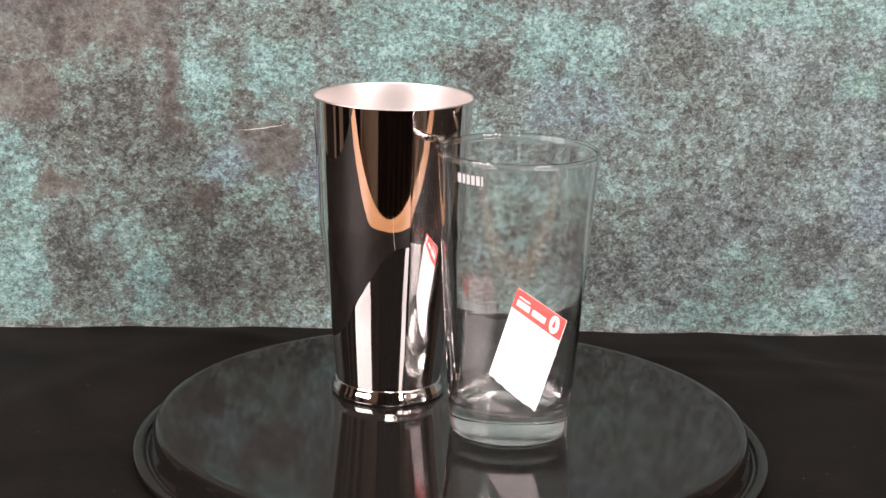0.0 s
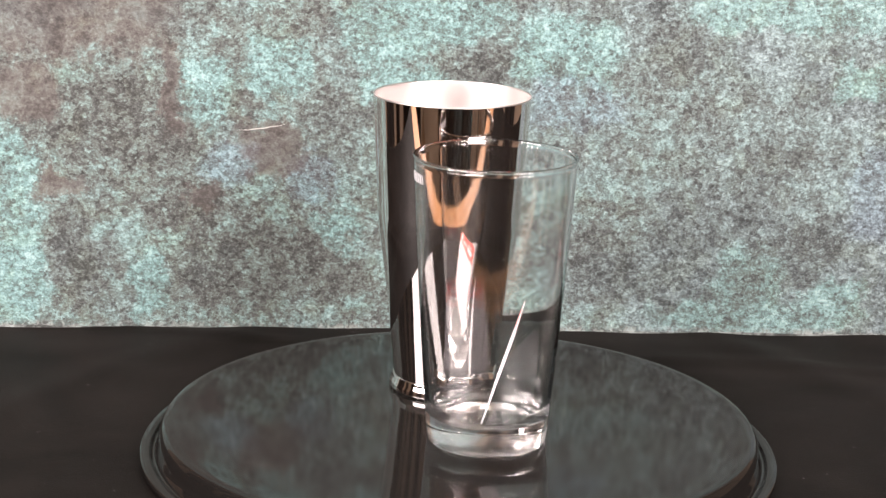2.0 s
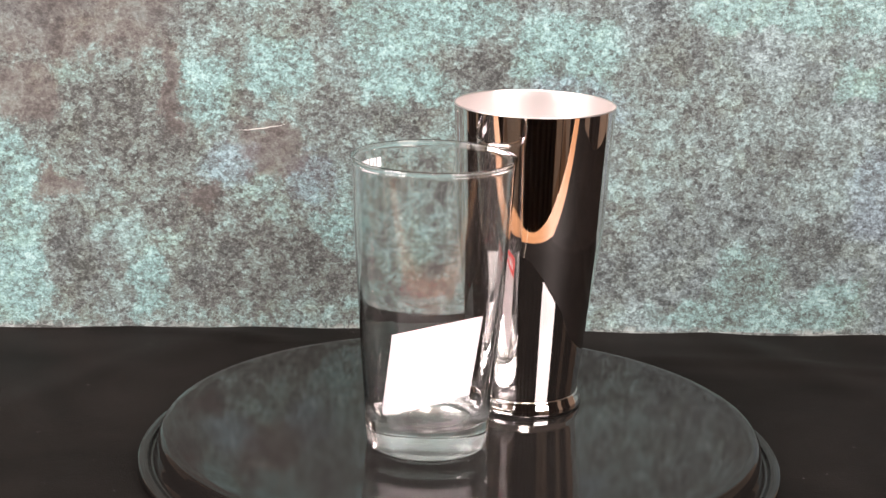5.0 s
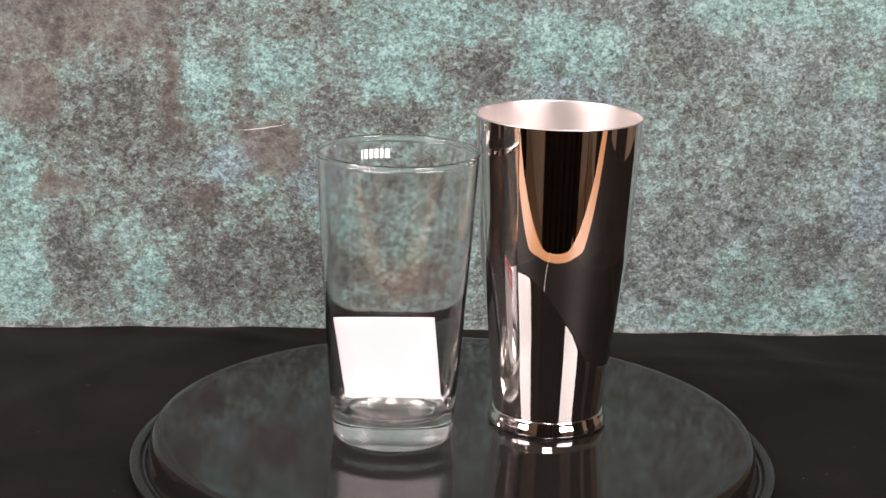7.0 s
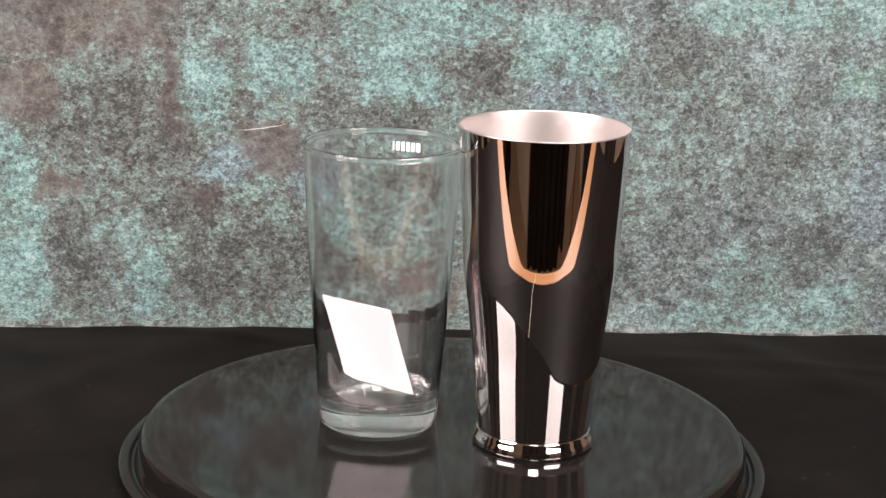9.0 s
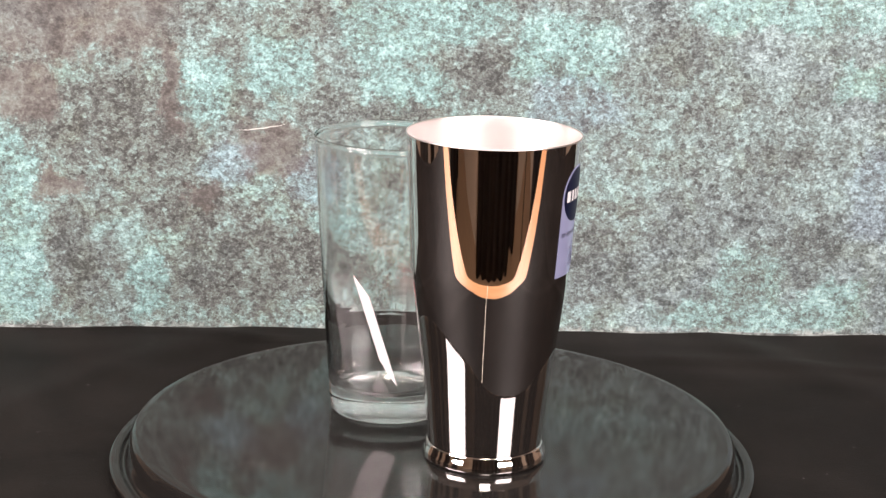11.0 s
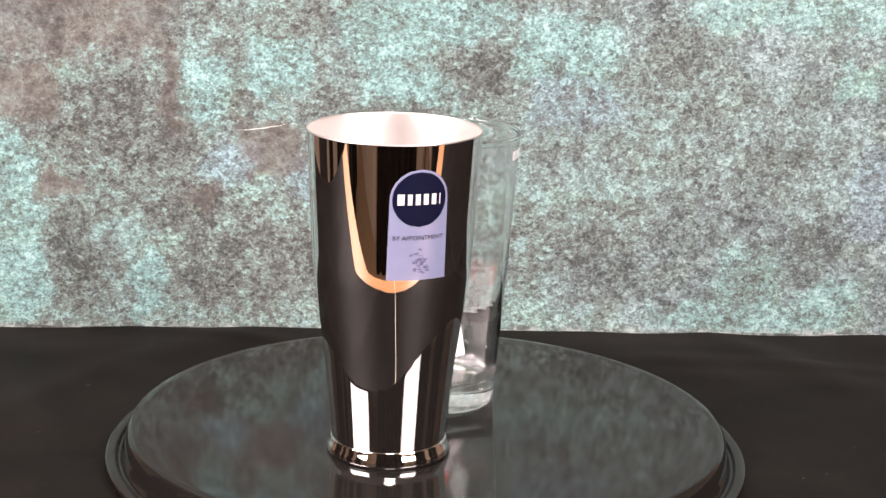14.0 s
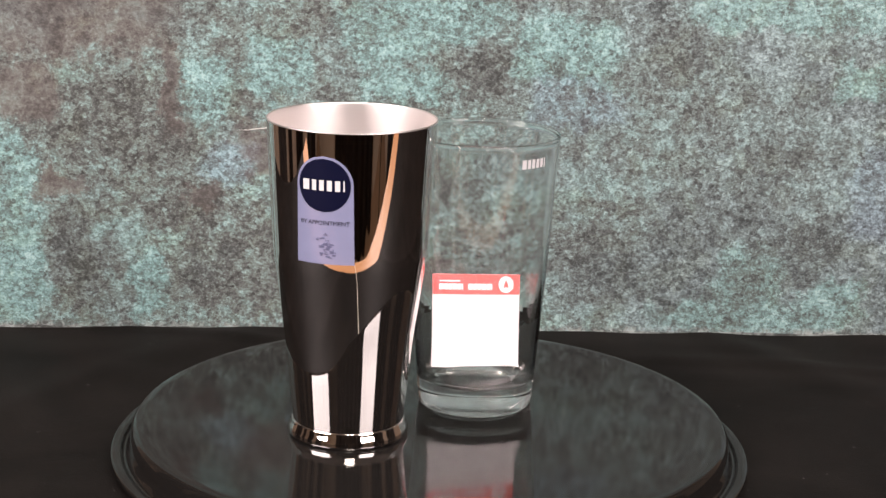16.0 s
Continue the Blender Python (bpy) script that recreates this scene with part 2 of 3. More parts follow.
CARD = simple("white_card", (0.60, 0.55, 0.57), 0.55, grain=0.03, scale=120)
CARD_RED = simple("red_print", (0.66, 0.055, 0.05), 0.45, grain=0.05)
CARD_TEXT = simple("grey_print", (0.46, 0.43, 0.44), 0.6, grain=0.1)
CORD = simple("cream_cord", (0.74, 0.68, 0.58), 0.5, grain=0.08)
WALL = simple("warm_plaster", (0.48, 0.38, 0.30), 0.85, grain=0.08, scale=20, relief=0.0006)
CEIL = simple("white_ceiling_paint", (0.82, 0.80, 0.78), 0.9, grain=0.04, scale=15)
DRAPE = simple("dark_brown_drape", (0.060, 0.047, 0.043), 0.8, grain=0.25, scale=80)
LAMP_SHELL = simple("black_lamp_fabric", (0.02, 0.02, 0.02), 0.7)


# ---- mesh helpers ----
def part(name, bm, material, parent=None, label="", smooth=True):
    me = bpy.data.meshes.new(name)
    bmesh.ops.recalc_face_normals(bm, faces=bm.faces)
    bm.to_mesh(me)
    bm.free()
    me.materials.append(material)
    if smooth:
        me.polygons.foreach_set("use_smooth", [True] * len(me.polygons))
    ob = new(name, me)
    if parent:
        ob.parent = parent
    if label:
        tagged(ob, label)
    return ob


def lathe(profile, segs=128, closed=False):
    """A turned form; closed joins the last ring to the first."""
    bm = bmesh.new()
    rings = []
    for r, z in profile:
        if r < 1e-6:
            rings.append([bm.verts.new((0, 0, z))])
        else:
            rings.append([bm.verts.new((r * math.cos(2 * math.pi * i / segs), r * math.sin(2 * math.pi * i / segs), z)) for i in range(segs)])
    pairs = list(zip(rings, rings[1:])) + ([(rings[-1], rings[0])] if closed else [])
    for a, b in pairs:
        for i in range(segs):
            j = (i + 1) % segs
            if len(a) == 1 and len(b) == 1:
                continue
            if len(a) == 1:
                bm.faces.new((a[0], b[j], b[i]))
            elif len(b) == 1:
                bm.faces.new((a[i], a[j], b[0]))
            else:
                bm.faces.new((a[i], a[j], b[j], b[i]))
    return bm


def box(x0, x1, y0, y1, z0, z1, bevel=0.0, segs=2):
    bm = bmesh.new()
    bmesh.ops.create_cube(bm, size=1)
    for v in bm.verts:
        v.co = Vector(((x0, x1)[v.co.x > 0], (y0, y1)[v.co.y > 0], (z0, z1)[v.co.z > 0]))
    if bevel:
        bmesh.ops.bevel(bm, geom=bm.edges[:], offset=bevel, segments=segs, affect="EDGES", profile=0.5)
    return bm


def curve_points(pts, n):
    """A smooth (Catmull-Rom) run through points of a profile."""
    out = []
    for i in range(len(pts) - 1):
        p0, p1, p2, p3 = pts[max(i - 1, 0)], pts[i], pts[i + 1], pts[min(i + 2, len(pts) - 1)]
        for k in range(n):
            t = k / n
            out.append(tuple(0.5 * (2 * b + (c - a) * t + (2 * a - 5 * b + 4 * c - d) * t * t + (3 * b - a - 3 * c + d) * t ** 3)
                             for a, b, c, d in zip(p0, p1, p2, p3)))
    return out + [pts[-1]]


def outline_grid(inside, w0, w1, h0, h1, nx, ny):
    """A fine flat sheet in s and z whose row ends follow inside(z) -> half width."""
    bm = bmesh.new()
    rows = []
    for j in range(ny + 1):
        z = h0 + (h1 - h0) * j / ny
        hw = max(inside(z), 1e-5)
        rows.append([bm.verts.new((-hw + 2 * hw * i / nx, 0, z)) for i in range(nx + 1)])
    for a, b in zip(rows, rows[1:]):
        for i in range(nx):
            bm.faces.new((a[i], a[i + 1], b[i + 1], b[i]))
    return bm


def bar_sheet(s0, s1, z0, z1, nx=6):
    bm = bmesh.new()
    for i in range(nx):
        a, b = s0 + (s1 - s0) * i / nx, s0 + (s1 - s0) * (i + 1) / nx
        bm.faces.new([bm.verts.new(c) for c in ((a, 0, z0), (b, 0, z0), (b, 0, z1), (a, 0, z1))])
    bmesh.ops.remove_doubles(bm, verts=bm.verts[:], dist=1e-7)
    return bm


def wrap(bm, radius, middle, lift):
    """Bend a flat sheet (s, -, z) round an upright body."""
    for v in bm.verts:
        r = radius(v.co.z)
        a = radians(middle) + v.co.x / r
        rr = r + lift + v.co.y
        v.co = Vector((rr * math.cos(a), rr * math.sin(a), v.co.z))
    return bm


def text_mesh(words, width, z):
    """Lettering as a flat sheet, centred on s = 0 and standing on z."""
    cu = bpy.data.curves.new("lettering", "FONT")
    cu.body, cu.align_x, cu.size, cu.resolution_u = words, "CENTER", 1.0, 3
    ob = bpy.data.objects.new("lettering", cu)
    scene.collection.objects.link(ob)
    dg = bpy.context.evaluated_depsgraph_get()
    me = bpy.data.meshes.new_from_object(ob.evaluated_get(dg))
    bm = bmesh.new()
    bm.from_mesh(me)
    bpy.data.objects.remove(ob)
    bpy.data.curves.remove(cu)
    bpy.data.meshes.remove(me)
    xs = [v.co.x for v in bm.verts]
    k = width / (max(xs) - min(xs))
    for v in bm.verts:
        v.co = Vector((v.co.x * k, 0, z + v.co.y * k))
    return bm


# ---- room ----
def room():
    x0, x1, y0, y1, z0, z1 = -2.2, 2.2, -2.3, 1.3, FLOOR_Z, 1.75
    fl = part("floor", box(x0, x1, y0, y1, z0 - 0.1, z0), FLOOR_WOOD, smooth=False)
    tagged(fl, "dark brown wooden floor of the room", "floor", kind="structure")
    ce = part("ceiling", box(x0, x1, y0, y1, z1, z1 + 0.1), CEIL, smooth=False)
    tagged(ce, "plain white painted ceiling", "ceiling", kind="structure")
    for name, b in (("wall_west", (x0 - 0.1, x0, y0, y1, z0, z1)), ("wall_east", (x1, x1 + 0.1, y0, y1, z0, z1)),
                    ("wall_south", (x0 - 0.1, x1 + 0.1, y0 - 0.1, y0, z0, z1)), ("wall_north", (x0 - 0.1, x1 + 0.1, y1, y1 + 0.1, z0, z1))):
        tagged(part(name, box(*b), WALL, smooth=False), "plain warm plaster wall of the room", "wall", kind="structure")


def drape(x0, x1, y, z0, z1):
    """A hanging drape with upright folds, added out of view to darken the tin's reflection."""
    bm = bmesh.new()
    n = int((x1 - x0) / 0.012)
    rows = []
    for z in (z0, (z0 + z1) / 2, z1):
        rows.append([bm.verts.new((x0 + (x1 - x0) * i / n, y + 0.045 * math.sin(i * 0.24) + 0.02 * math.sin(i * 0.11 + 1), z)) for i in range(n + 1)])
    for a, b in zip(rows, rows[1:]):
        for i in range(n):
            bm.faces.new((a[i], a[i + 1], b[i + 1], b[i]))
    bmesh.ops.solidify(bm, geom=bm.faces[:], thickness=0.004)
    return bm


def softbox(name, where, w, h, power, color):
    """A fabric light box on a stand, with its lamp in the front opening."""
    eye = Vector(where)
    m = look(eye, (0.0, 0.0, 0.06))
    thing = new(name)
    thing.matrix_world = pose(eye.x, eye.y, FLOOR_Z)
    tagged(thing, "black fabric light box on a slim floor stand", "studio light", "studio lights")
    local = Matrix.Translation(-Vector((eye.x, eye.y, FLOOR_Z))) @ m
    bm = bmesh.new()
    fr = [bm.verts.new((sx * w / 2 * 1.03, sy * h / 2 * 1.03, 0.015)) for sx, sy in ((-1, -1), (1, -1), (1, 1), (-1, 1))]
    bk = [bm.verts.new((sx * 0.07, sy * 0.07, 0.32)) for sx, sy in ((-1, -1), (1, -1), (1, 1), (-1, 1))]
    for i in range(4):
        bm.faces.new((fr[i], fr[(i + 1) % 4], bk[(i + 1) % 4], bk[i]))
    bm.faces.new(bk)
    bmesh.ops.solidify(bm, geom=bm.faces[:], thickness=0.004)
    part("shell", bm, LAMP_SHELL, thing, smooth=False).matrix_basis = local
    back = local @ Vector((0, 0, 0.33))
    bm = bmesh.new()
    bmesh.ops.create_cone(bm, cap_ends=True, segments=20, radius1=0.014, radius2=0.012, depth=back.z - 0.03)
    part("pole", bm, BASE_PLASTIC, thing).matrix_basis = pose(back.x, back.y, back.z / 2 + 0.015)
    for k in range(3):
        bm = box(0.0, 0.36, -0.011, 0.011, -0.011, 0.011, 0.003)
        a = 120 * k + 30
        part("leg", bm, BASE_PLASTIC, thing, smooth=False).matrix_basis = pose(back.x, back.y, 0.14, 0, 20, a)
    la = bpy.data.lights.new(name + "_lamp", "AREA")
    la.shape, la.size, la.size_y, la.energy, la.color = "RECTANGLE", w, h, power, color
    new(name + "_lamp", la).matrix_world = m


room()
# Assumed drape, out of view: gives the dark middle of the tin's reflection.
tagged(part("drape", drape(-0.80, 1.25, -2.2, FLOOR_Z + 0.005, 1.7), DRAPE), "added unseen dark brown floor-length drape with upright folds", "curtain")
def fill_lamp():
    """An added fill light, built as a flush round ceiling light, with its lamp under the glass."""
    t = new("fill_lamp")
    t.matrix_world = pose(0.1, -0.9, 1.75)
    tagged(t, "added unseen fill lamp, shaped as a flush round white ceiling lamp", "ceiling lamp")
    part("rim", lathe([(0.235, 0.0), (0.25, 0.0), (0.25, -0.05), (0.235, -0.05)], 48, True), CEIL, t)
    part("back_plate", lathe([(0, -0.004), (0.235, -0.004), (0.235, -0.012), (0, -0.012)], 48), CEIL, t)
    # Added fill with no known source: lifts the glass lip and the room.
    la = bpy.data.lights.new("fill_lamp_light", "AREA")
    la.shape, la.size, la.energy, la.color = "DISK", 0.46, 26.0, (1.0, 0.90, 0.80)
    new("fill_lamp_light", la).matrix_world = pose(0.1, -0.9, 1.715)


fill_lamp()
# Further assumed drapes with gaps, added for dark streaks reflected in the tin.
for y0, y1 in ((-1.95, -1.3), (-0.95, -0.5), (-0.22, 0.02), (0.2, 0.9)):
    side = part("drape", drape(y0, y1, 0.0, FLOOR_Z + 0.005, 1.7), DRAPE)
    side.matrix_world = pose(-2.1, 0, 0, 0, 0, 90)
    tagged(side, "added unseen dark brown floor-length drape with upright folds", "curtain")
for y0, y1 in ((-1.7, -0.6), (-0.25, 0.5)):
    side = part("drape", drape(y0, y1, 0.0, FLOOR_Z + 0.005, 1.7), DRAPE)
    side.matrix_world = pose(2.1, 0, 0, 0, 0, 90)
    tagged(side, "added unseen dark brown floor-length drape with upright folds", "curtain")
softbox("light_box", *KEY_LEFT, (1.0, 0.885, 0.865))
softbox("light_box", *KEY_RIGHT, (1.0, 0.885, 0.865))


# ---- table, cloth, board ----
TABLE_X0, TABLE_X1, TABLE_BACK = -0.64, 0.72, 0.46


def wood_front(x):
    return -0.372


def cloth_front(x):
    return -0.291 + 0.0015 * math.sin(x * 17)


def table():
    t = new("table")
    t.matrix_world = pose(0, 0, FLOOR_Z)
    tagged(t, "orange pine table under a black cloth", "table")
    top = TABLE_Z - 0.003 - FLOOR_Z
    n = 80
    xs = [TABLE_X0 + (TABLE_X1 - TABLE_X0) * i / n for i in range(n + 1)]
    bm = bmesh.new()
    lower = [bm.verts.new((x, wood_front(x), top - 0.028)) for x in xs] + [bm.verts.new((x, TABLE_BACK, top - 0.028)) for x in xs[::-1]]
    face = bm.faces.new(lower)
    ext = bmesh.ops.extrude_face_region(bm, geom=[face])
    for v in [g for g in ext["geom"] if isinstance(g, bmesh.types.BMVert)]:
        v.co.z = top
    rim = [e for e in bm.edges if abs(e.verts[0].co.z - e.verts[1].co.z) < 1e-6]
    bmesh.ops.bevel(bm, geom=rim, offset=0.003, segments=2, affect="EDGES", profile=0.5)
    part("tabletop", bm, TABLE_WOOD, t, smooth=False)
    for x in (TABLE_X0 + 0.05, TABLE_X1 - 0.05):
        for y in (-0.27, TABLE_BACK - 0.05):
            bm = bmesh.new()
            bmesh.ops.create_cone(bm, cap_ends=True, segments=24, radius1=0.018, radius2=0.028, depth=top - 0.028)
            part("leg", bm, TABLE_WOOD, t).matrix_basis = pose(x, y, (top - 0.028) / 2)


# soft ridges of the cloth: line, width and height
FOLDS = ((0.8, 0.6, 0.275, 0.016, 0.0013), (0.95, -0.3, 0.30, 0.020, 0.0014), (-0.8, 0.6, 0.235, 0.016, 0.0012), (-0.9, -0.4, 0.205, 0.016, 0.0016), (0.1, 1.0, 0.187, 0.008, 0.0012))


def cloth_height(x, y):
    """How far the cloth rises over the table: faint waves, a ruck by the board and soft folds."""
    p = Vector((x * 5, y * 7, 0.3))
    h = 0.0030 * max(0.0, noise.noise(p) + 0.15) + 0.0012 * max(0.0, noise.noise(p * 3.1))
    h += 0.0030 * max(0.0, 1 - abs(y - 0.205 - 0.05 * x) / 0.05) * max(0.0, noise.noise(Vector((x * 9, 2.0, 0))))
    for a, b, c, w, k in FOLDS:
        h += k * math.exp(-((a * x + b * y - c + 0.012 * math.sin(14 * x + 9 * y)) / w) ** 2)
    # pressed flat beneath the turntable
    return h * min(1.0, max(0.0, (math.hypot(x, y - AXIS_Y) - 0.180) / 0.05))


def cloth():
    """A thin cloth with faint waves, laid over the table short of its front edge."""
    bm = bmesh.new()
    nx, ny = 250, 100
    rows = []
    for j in range(ny + 1):
        row = []
        for i in range(nx + 1):
            x = TABLE_X0 + 0.01 + (TABLE_X1 - TABLE_X0 - 0.02) * i / nx
            f = cloth_front(x)
            y = f + (TABLE_BACK - 0.01 - f) * j / ny
            row.append(bm.verts.new((x, y, TABLE_Z + cloth_height(x, y))))
        rows.append(row)
    for a, b in zip(rows, rows[1:]):
        for i in range(nx):
            bm.faces.new((a[i], a[i + 1], b[i + 1], b[i]))
    ob = part("tablecloth", bm, CLOTH)
    so = ob.modifiers.new("thick", "SOLIDIFY")
    so.thickness, so.offset = 0.0018, -1
    tagged(ob, "matt black tablecloth with faint folds and lint", "tablecloth")


BOARD_TURN = 3.45
BOARD_MID = (0.002, 0.2300)


def board():
    t = new("backdrop_board")
    t.matrix_world = pose(BOARD_MID[0], BOARD_MID[1], TABLE_Z + 0.0004, 0, 0, BOARD_TURN)
    tagged(t, "upright board printed like mottled verdigris copper, on black cloth", "backdrop board")
    bm = bmesh.new()
    n, hw, hgt = 120, 0.40, 0.60
    # the lower edge is slightly ragged
    front = [[], []]
    for i in range(n + 1):
        x = -hw + 2 * hw * i / n
        low = 0.0012 * noise.noise(Vector((x * 18, 0, 0))) + 0.0012
        front[0].append(bm.verts.new((x, 0, low + 0.0014)))
        front[1].append(bm.verts.new((x, 0, hgt)))
    for i in range(n):
        bm.faces.new((front[0][i], front[0][i + 1], front[1][i + 1], front[1][i]))
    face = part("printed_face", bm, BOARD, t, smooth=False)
    face.matrix_basis = pose(0, 0, 0)
    bm = bmesh.new()
    for i in range(n):
        xs = [-hw + 2 * hw * (i + k) / n for k in (0, 1)]
        lows = [0.0012 * noise.noise(Vector((x * 18, 0, 0))) + 0.0012 for x in xs]
        bm.faces.new([bm.verts.new(c) for c in ((xs[0], -0.0006, lows[0]), (xs[1], -0.0006, lows[1]), (xs[1], -0.0002, lows[1] + 0.0018), (xs[0], -0.0002, lows[0] + 0.0018))])
        bm.faces.new([bm.verts.new(c) for c in ((xs[0], -0.0006, lows[0]), (xs[1], -0.0006, lows[1]), (xs[1], 0.006, lows[1]), (xs[0], 0.006, lows[0]))])
    part("bottom_edge", bm, BOARD_EDGE, t, "pale worn lower edge", smooth=False)
    bm = bmesh.new()
    pts = [(-0.143 + 0.0315 * k / 12, 0.1385 + 0.0045 * (k / 12) ** 1.5 + 0.0002 * math.sin(k * 1.7), 0.00034 * math.sin(math.pi * (k + 0.4) / 13)) for k in range(13)]
    for (xa, za, wa), (xb, zb, wb) in zip(pts, pts[1:]):
        bm.faces.new([bm.verts.new(c) for c in ((xa, -0.0002, za - wa), (xb, -0.0002, zb - wb), (xb, -0.0002, zb + wb), (xa, -0.0002, za + wa))])
    part("scratch", bm, SCRATCH, t, "pale scratch", smooth=False)
    part("backing", box(-hw, hw, 0.0015, 0.008, 0.003, hgt, 0.001), BOARD_BACK, t, smooth=False)


table()
cloth()
board()


# ---- turntable ----
def turntable():
    t = new("turntable")
    t.matrix_world = pose(0, AXIS_Y, TABLE_Z + 0.0015)
    tagged(t, "motorised turntable with a glossy black round platter", "turntable")
    up = -(TABLE_Z + 0.0015)
    part("base", lathe([(0, 0), (0.05, 0), (0.0515, 0.0015), (0.0515, up - 0.0095), (0.05, up - 0.008), (0, up - 0.008)], 64), BASE_PLASTIC, t)
    prof = [(0, -0.0030), (0.158, -0.0030), (0.1630, -0.0130), (0.1655, -0.0180), (0.1680, -0.0188), (0.1752, -0.0188), (0.1763, -0.0184), (0.1767, -0.0176), (0.1767, -0.0160),
            (0.1763, -0.0152), (0.1755, -0.0149), (0.1722, -0.0147), (0.1712, -0.0149), (0.1706, -0.0155), (0.1703, -0.0164), (0.1699, -0.0170), (0.1688, -0.0171), (0.1680, -0.0166),
            (0.1664, -0.0092), (0.1656, -0.0052), (0.1650, -0.0034), (0.1641, -0.0018), (0.1630, -0.0009), (0.1612, -0.0004), (0.158, -0.0002), (0.145, -0.0001), (0.085, 0.0), (0, 0.0)]
    pl = part("platter", lathe(prof, 192), PLATTER, t, "glossy black round platter with a low outer lip")
    return pl


platter = turntable()


def cord():
    cu = bpy.data.curves.new("cord", "CURVE")
    cu.dimensions, cu.bevel_depth, cu.bevel_resolution = "3D", 0.0011, 2
    sp = cu.splines.new("POLY")
    pts = [(0.001, y, TABLE_Z + cloth_height(0.001, y) + 0.0013) for y in np.linspace(-0.046, -0.286, 25)]
    pts += [(0.002, -0.291, TABLE_Z + 0.0036), (0.002, -0.308, TABLE_Z - 0.0016), (0.002, -0.370, TABLE_Z - 0.0018), (0.003, -0.3734, TABLE_Z - 0.006), (0.004, -0.3735, TABLE_Z - 0.3), (0.02, -0.42, FLOOR_Z + 0.002)]
    sp.points.add(len(pts) - 1)
    for q, c in zip(sp.points, pts):
        q.co = (*c, 1)
    ob = new("power_cord", cu)
    cu.materials.append(CORD)
    tagged(ob, "thin cream power cord running over the table edge", "cable")


cord()



def lint(x, y, turn, length):
    """A curled thread end on the cloth."""
    cu = bpy.data.curves.new("lint_thread", "CURVE")
    cu.dimensions, cu.bevel_depth, cu.bevel_resolution = "3D", 0.00022, 1
    sp = cu.splines.new("POLY")
    sp.points.add(4)
    for k, q in enumerate(sp.points):
        q.co = (length * (k / 4 - 0.5), 0.25 * length * math.sin(k * 1.1), 0.0003 * (k % 2), 1)
    cu.materials.append(CORD)
    ob = new("lint_thread", cu)
    ob.matrix_world = pose(x, y, TABLE_Z + cloth_height(x, y) + 0.0002, 0, 0, turn)
    tagged(ob, "tiny pale lint thread on the black tablecloth", "lint", "lint on the cloth")


for k, (x, y) in enumerate(((0.1793, 0.2399), (0.1879, -0.0261), (-0.259, 0.1862), (-0.2609, 0.1329), (-0.2303, 0.0878), (-0.1923, -0.0704), (0.2367, -0.0247))):
    lint(x, y, 47 * k, 0.0014 + 0.0004 * (k % 3))

# ---- steel shaker ----
SLOPES = ((0.0, 0.098), (0.045, 0.098), (0.060, 0.134), (0.095, 0.138), (0.107, 0.053), (0.150, 0.053), (0.175, 0.060))


def shaker_radius(z):
    """The tin's outer radius: three tapers that run smoothly into one another."""
    r, steps = 0.0447, 60
    d = (0.1722 - z) / steps
    for k in range(steps):
        r -= d * float(np.interp(0.1722 - d * (k + 0.5), [a for a, _ in SLOPES], [b for _, b in SLOPES]))
    return r


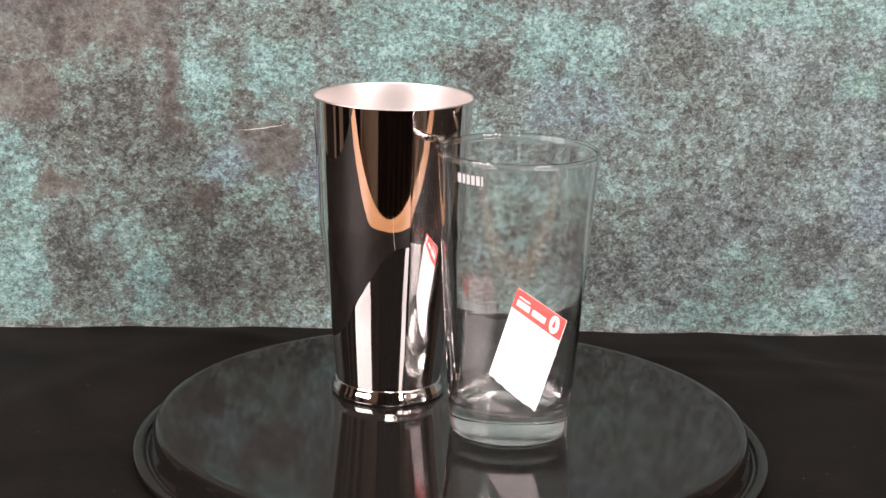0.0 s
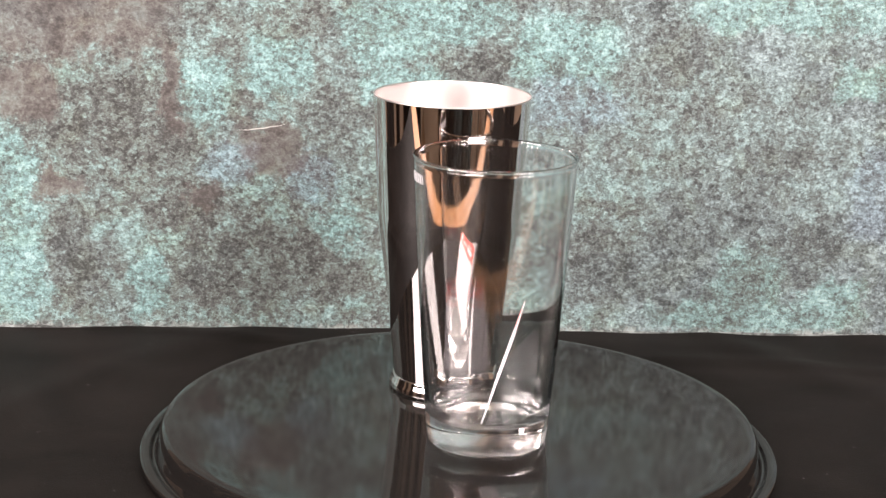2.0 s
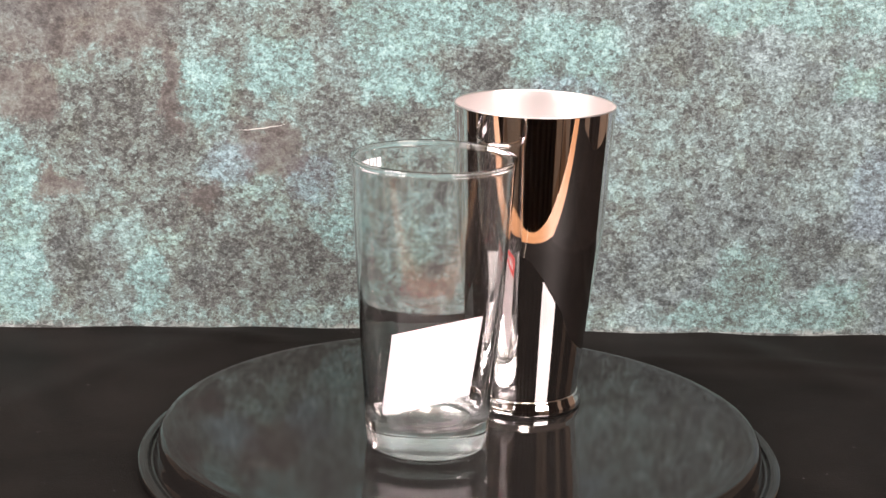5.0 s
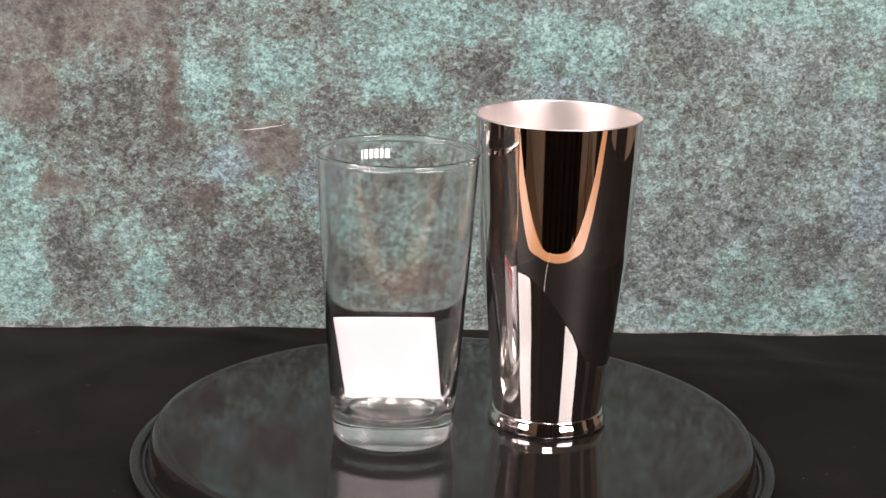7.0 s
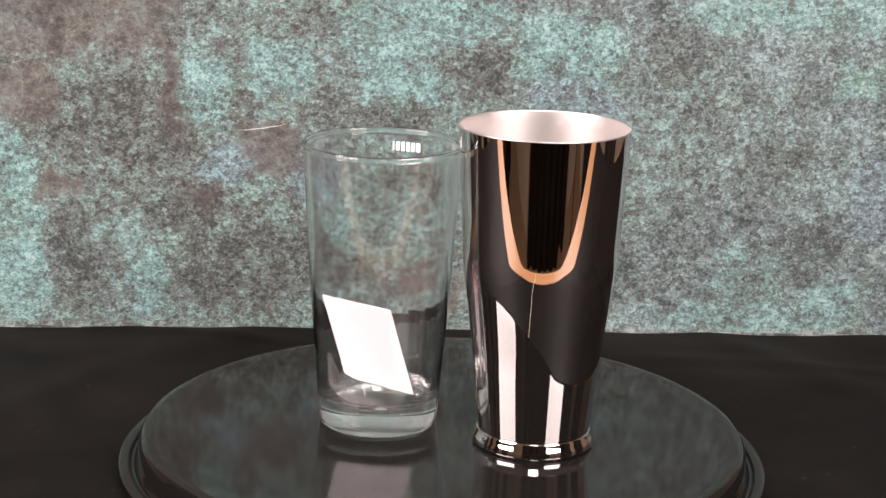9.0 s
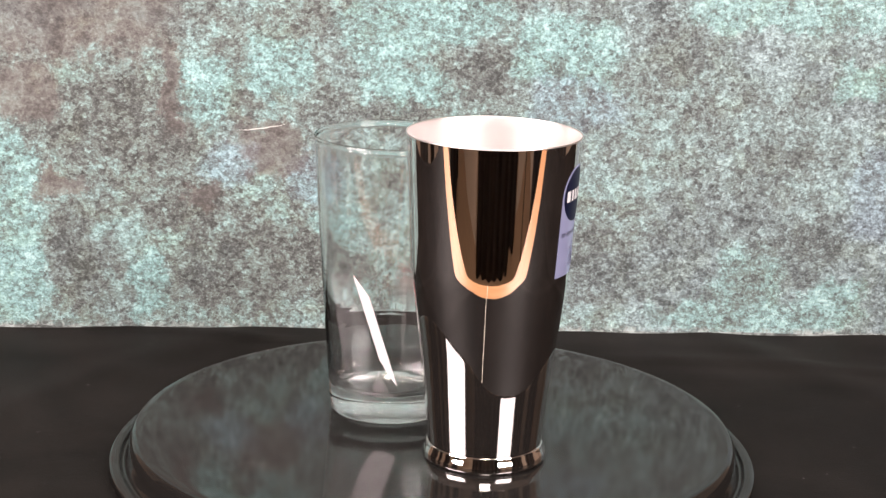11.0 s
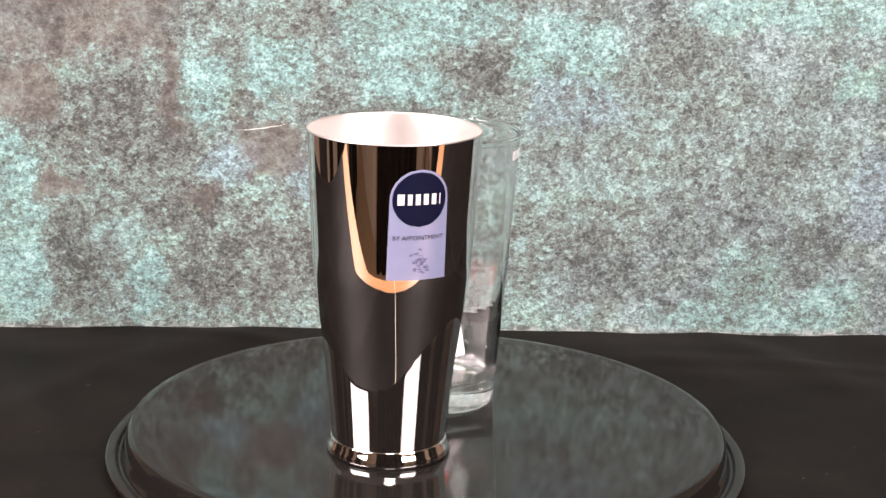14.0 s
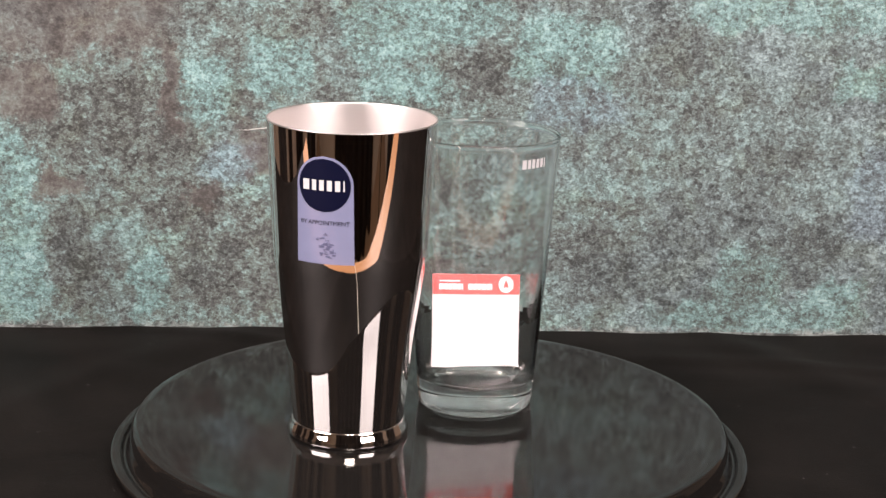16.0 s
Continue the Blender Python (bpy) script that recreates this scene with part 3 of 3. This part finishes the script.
def shaker():
    t = new("cocktail_shaker")
    tagged(t, "polished steel cocktail shaker tin with a blue sticker", "cocktail shaker")
    top = shaker_radius(0.1722)
    outer = [(shaker_radius(z), z) for z in np.linspace(0.0086, 0.1722, 94)]
    rim = [(top + 0.0001, 0.1727), (top - 0.0002, 0.1730), (top - 0.0006, 0.1727)]
    inner = [(r - 0.0007, z) for r, z in outer[::-3] if z > 0.018]
    bm = lathe(outer, 160)
    body = part("body", bm, STEEL, t)
    bm = lathe([outer[-1]] + rim + inner + [(0.028, 0.0165), (0.024, 0.0155), (0, 0.0155)], 160)
    part("lining", bm, STEEL_IN, t, "satin brushed steel inside")
    neck = outer[0][0]
    ring = [(neck, 0.0088), (neck + 0.0004, 0.0087), (neck + 0.0007, 0.0082), (neck + 0.0011, 0.0070), (neck + 0.0017, 0.0056), (neck + 0.0023, 0.0041), (0.0325, 0.0026), (0.0326, 0.0016), (0.0322, 0.0006), (0.0313, 0.0001), (0.0300, 0.0), (0.0285, 0.0012), (0, 0.0018)]
    part("foot_ring", lathe(curve_points(ring[:-2], 3) + ring[-2:], 160), STEEL, t)
    # sticker
    z0, z1, hw = 0.1040, 0.1606, 0.0156
    zc = 0.1606 - 0.0152

    def half(z):
        if z <= zc:
            return hw + (0.0152 - hw) * (z - z0) / (zc - z0)
        return 0.0152 * math.sqrt(max(0.0, 1 - ((z - zc) / (z1 - zc)) ** 2))

    st = part("sticker", wrap(outline_grid(half, 0, 0, z0, z1, 14, 60), shaker_radius, STICKER_AT, 0.00012), STICKER, t, "lavender sticker with an arched top and a navy disc")
    rb = 0.0139
    disc = outline_grid(lambda z: rb * math.sqrt(max(0.0, 1 - ((z - zc) / rb) ** 2)), 0, 0, zc - rb, zc + rb, 14, 40)
    part("badge", wrap(disc, shaker_radius, STICKER_AT, 0.00022), NAVY, st, "navy disc")
    x = -0.0114
    for w in (0.0042, 0.0030, 0.0032, 0.0033, 0.0033, 0.0014):
        part("badge_bar", wrap(bar_sheet(x, x + w - 0.0007, zc - 0.0027, zc + 0.0028), shaker_radius, STICKER_AT, 0.00032), PRINT_WHITE, st)
        x += w + 0.0009
    part("lettering", wrap(text_mesh("BY APPOINTMENT", 0.0262, zc - 0.0206), shaker_radius, STICKER_AT, 0.00030), INK, st)
    rnd = random.Random(4)
    for k in range(46):
        a, r = rnd.uniform(0, 6.28), rnd.uniform(0.001, 0.0066)
        s, z = 0.0008 + r * math.cos(a) * 0.85, 0.1128 + r * math.sin(a) * 1.1
        w = rnd.uniform(0.0006, 0.0022)
        part("emblem_stroke", wrap(bar_sheet(s - w / 2, s + w / 2, z, z + rnd.uniform(0.0003, 0.0009), 2), shaker_radius, STICKER_AT, 0.00028), INK_PALE, st)
    return t


STICKER_AT = 176.0
shaker_thing = shaker()


# ---- mixing glass ----
def glass_radius(z):
    k = z / 0.157
    return 0.0323 + 0.0106 * k + 0.0014 * math.sin(math.pi * min(1, k)) * 0.4


def tumbler():
    t = new("mixing_glass")
    tagged(t, "clear conical mixing glass with a thick base", "drinking glass")
    pts = [(0.0, 0.0030), (0.012, 0.0027), (0.021, 0.0020), (0.0275, 0.0009), (0.0295, 0.0001), (0.0308, 0.0002), (0.0318, 0.0012), (0.0323, 0.0030)]
    # the lower wall keeps faint moulding rings
    outer = [(glass_radius(z) + 0.000016 * math.sin(z * 1500) * min(1, max(0, (0.062 - z) / 0.015)) * min(1, max(0, (z - 0.016) / 0.006)), z) for z in np.linspace(0.006, 0.153, 160)]
    # a fire-polished bead closes the lip
    rim = [(0.04236 + 0.00082 * math.cos(k), 0.1556 + 0.00082 * math.sin(k)) for k in np.linspace(-0.9, math.pi + 0.9, 15)]
    inner = [(glass_radius(z) - 0.0010 - 0.0046 * max(0, 1 - z / 0.10) ** 1.5, z) for z in np.linspace(0.152, 0.022, 40)]
    low = [(0.0283, 0.0185), (0.0270, 0.0160), (0.0247, 0.0145), (0.0210, 0.0137), (0.012, 0.0132), (0, 0.0131)]
    body = part("body", lathe(curve_points(pts, 3) + outer + rim + inner + low, 160), GLASS, t)
    body.visible_shadow = False
    # the underside is moulded with a fine stipple
    body.data.materials.append(GLASS_STIPPLE)
    for f in body.data.polygons:
        if f.center.z < 0.0045 and math.hypot(f.center.x, f.center.y) < 0.0285:
            f.material_index = 1
    x = -0.0080
    for w in (0.0027, 0.0019, 0.0021, 0.0021, 0.0021, 0.0009):
        part("printed_bar", wrap(bar_sheet(x, x + w, 0.1434, 0.1484, 3), glass_radius, -128.0, 0.00012), PRINT_WHITE, t, "white printed lettering bar")
        x += w + 0.0009
    return t


glass_thing = tumbler()

# ---- card in the glass ----
CARD_W, CARD_H = 0.0532, 0.0528
CARD_MID = Vector((0.0437, -0.0082, 0.0443))
CARD_X = Vector((0.0278, -0.0442, -0.0020)).normalized()
CARD_Y = Vector((0.0164, 0.0034, 0.0505))
CARD_Y = (CARD_Y - CARD_X * CARD_Y.dot(CARD_X)).normalized()
LEAN = radians(1.4)
CARD_X, CARD_Y = CARD_X * math.cos(LEAN) - CARD_Y * math.sin(LEAN), CARD_Y * math.cos(LEAN) + CARD_X * math.sin(LEAN)
SWING = Matrix.Rotation(radians(-5.0), 3, "Z")
CARD_X, CARD_Y = SWING @ CARD_X, SWING @ CARD_Y
CARD_Z = CARD_X.cross(CARD_Y)
CARD_POSE = Matrix((CARD_X, CARD_Y, CARD_Z)).transposed().to_4x4()
CARD_POSE.translation = CARD_MID


def flat(pts, z):
    bm = bmesh.new()
    bm.faces.new([bm.verts.new((x, y, z)) for x, y in pts])
    return bm


def rect(x0, x1, y0, y1):
    return [(x0, y0), (x1, y0), (x1, y1), (x0, y1)]


def card():
    w, h, d = CARD_W / 2, CARD_H / 2, 0.0002
    t = part("leaflet_card", box(-w, w, -h, h, -d, d, 0.0001, 1), CARD, smooth=False)
    tagged(t, "small white card with a red header leaning in the glass", "card")
    top = h - 0.0118
    part("red_header", flat(rect(-w + 0.0001, w - 0.0001, top, h - 0.0001), d + 0.00008), CARD_RED, t, "red header band", smooth=False)
    for x0, bits in ((-0.0225, (0.0028, 0.0022, 0.0024, 0.0024, 0.0022, 0.0010)), (-0.0050, (0.0028, 0.0022, 0.0024, 0.0024, 0.0022, 0.0010))):
        x = x0
        for b in bits:
            part("header_bar", flat(rect(x, x + b, top + 0.0028, top + 0.0062), d + 0.00016), PRINT_WHITE, t, smooth=False)
            x += b + 0.0003
    part("header_line", flat(rect(-0.0220, -0.0100, top + 0.0074, top + 0.0082), d + 0.00016), PRINT_WHITE, t, smooth=False)
    ring = [(0.0180 + 0.0046 * math.cos(a), top + 0.0059 + 0.0049 * math.sin(a)) for a in np.linspace(0, 2 * math.pi, 32, endpoint=False)]
    part("white_disc", flat(ring, d + 0.00016), PRINT_WHITE, t, smooth=False)
    drop = [(0.0180, top + 0.0092), (0.0166, top + 0.0052), (0.0164, top + 0.0036), (0.0180, top + 0.0045), (0.0196, top + 0.0036), (0.0194, top + 0.0052)]
    part("disc_mark", flat(drop, d + 0.00024), CARD_RED, t, smooth=False)
    for y, x0, x1 in ((-0.0125, -0.022, 0.004), (-0.0148, -0.022, -0.002), (-0.0162, -0.022, 0.008), (-0.0215, -0.008, 0.010)):
        part("text_bar", flat(rect(x0, x1, y, y + 0.0006), d + 0.00012), CARD_TEXT, t, smooth=False)
    return t


card_thing = card()


# ---- movement ----
def motions():
    times = [0.5 * k for k in range(33)]

    def carried_round(local):
        return [(t, pose(0, AXIS_Y, 0, 0, 0, TURN * t) @ local) for t in times]

    walk(shaker_thing, carried_round(pose(*SHAKER_AT, 0)))
    walk(glass_thing, carried_round(pose(*GLASS_AT, 0)))
    walk(card_thing, carried_round(CARD_POSE))
    up = -(TABLE_Z + 0.0015)
    walk(platter, [(t, pose(0, -AXIS_Y, up) @ m) for t, m in carried_round(pose(*PLATTER_AT, 0))])


motions()
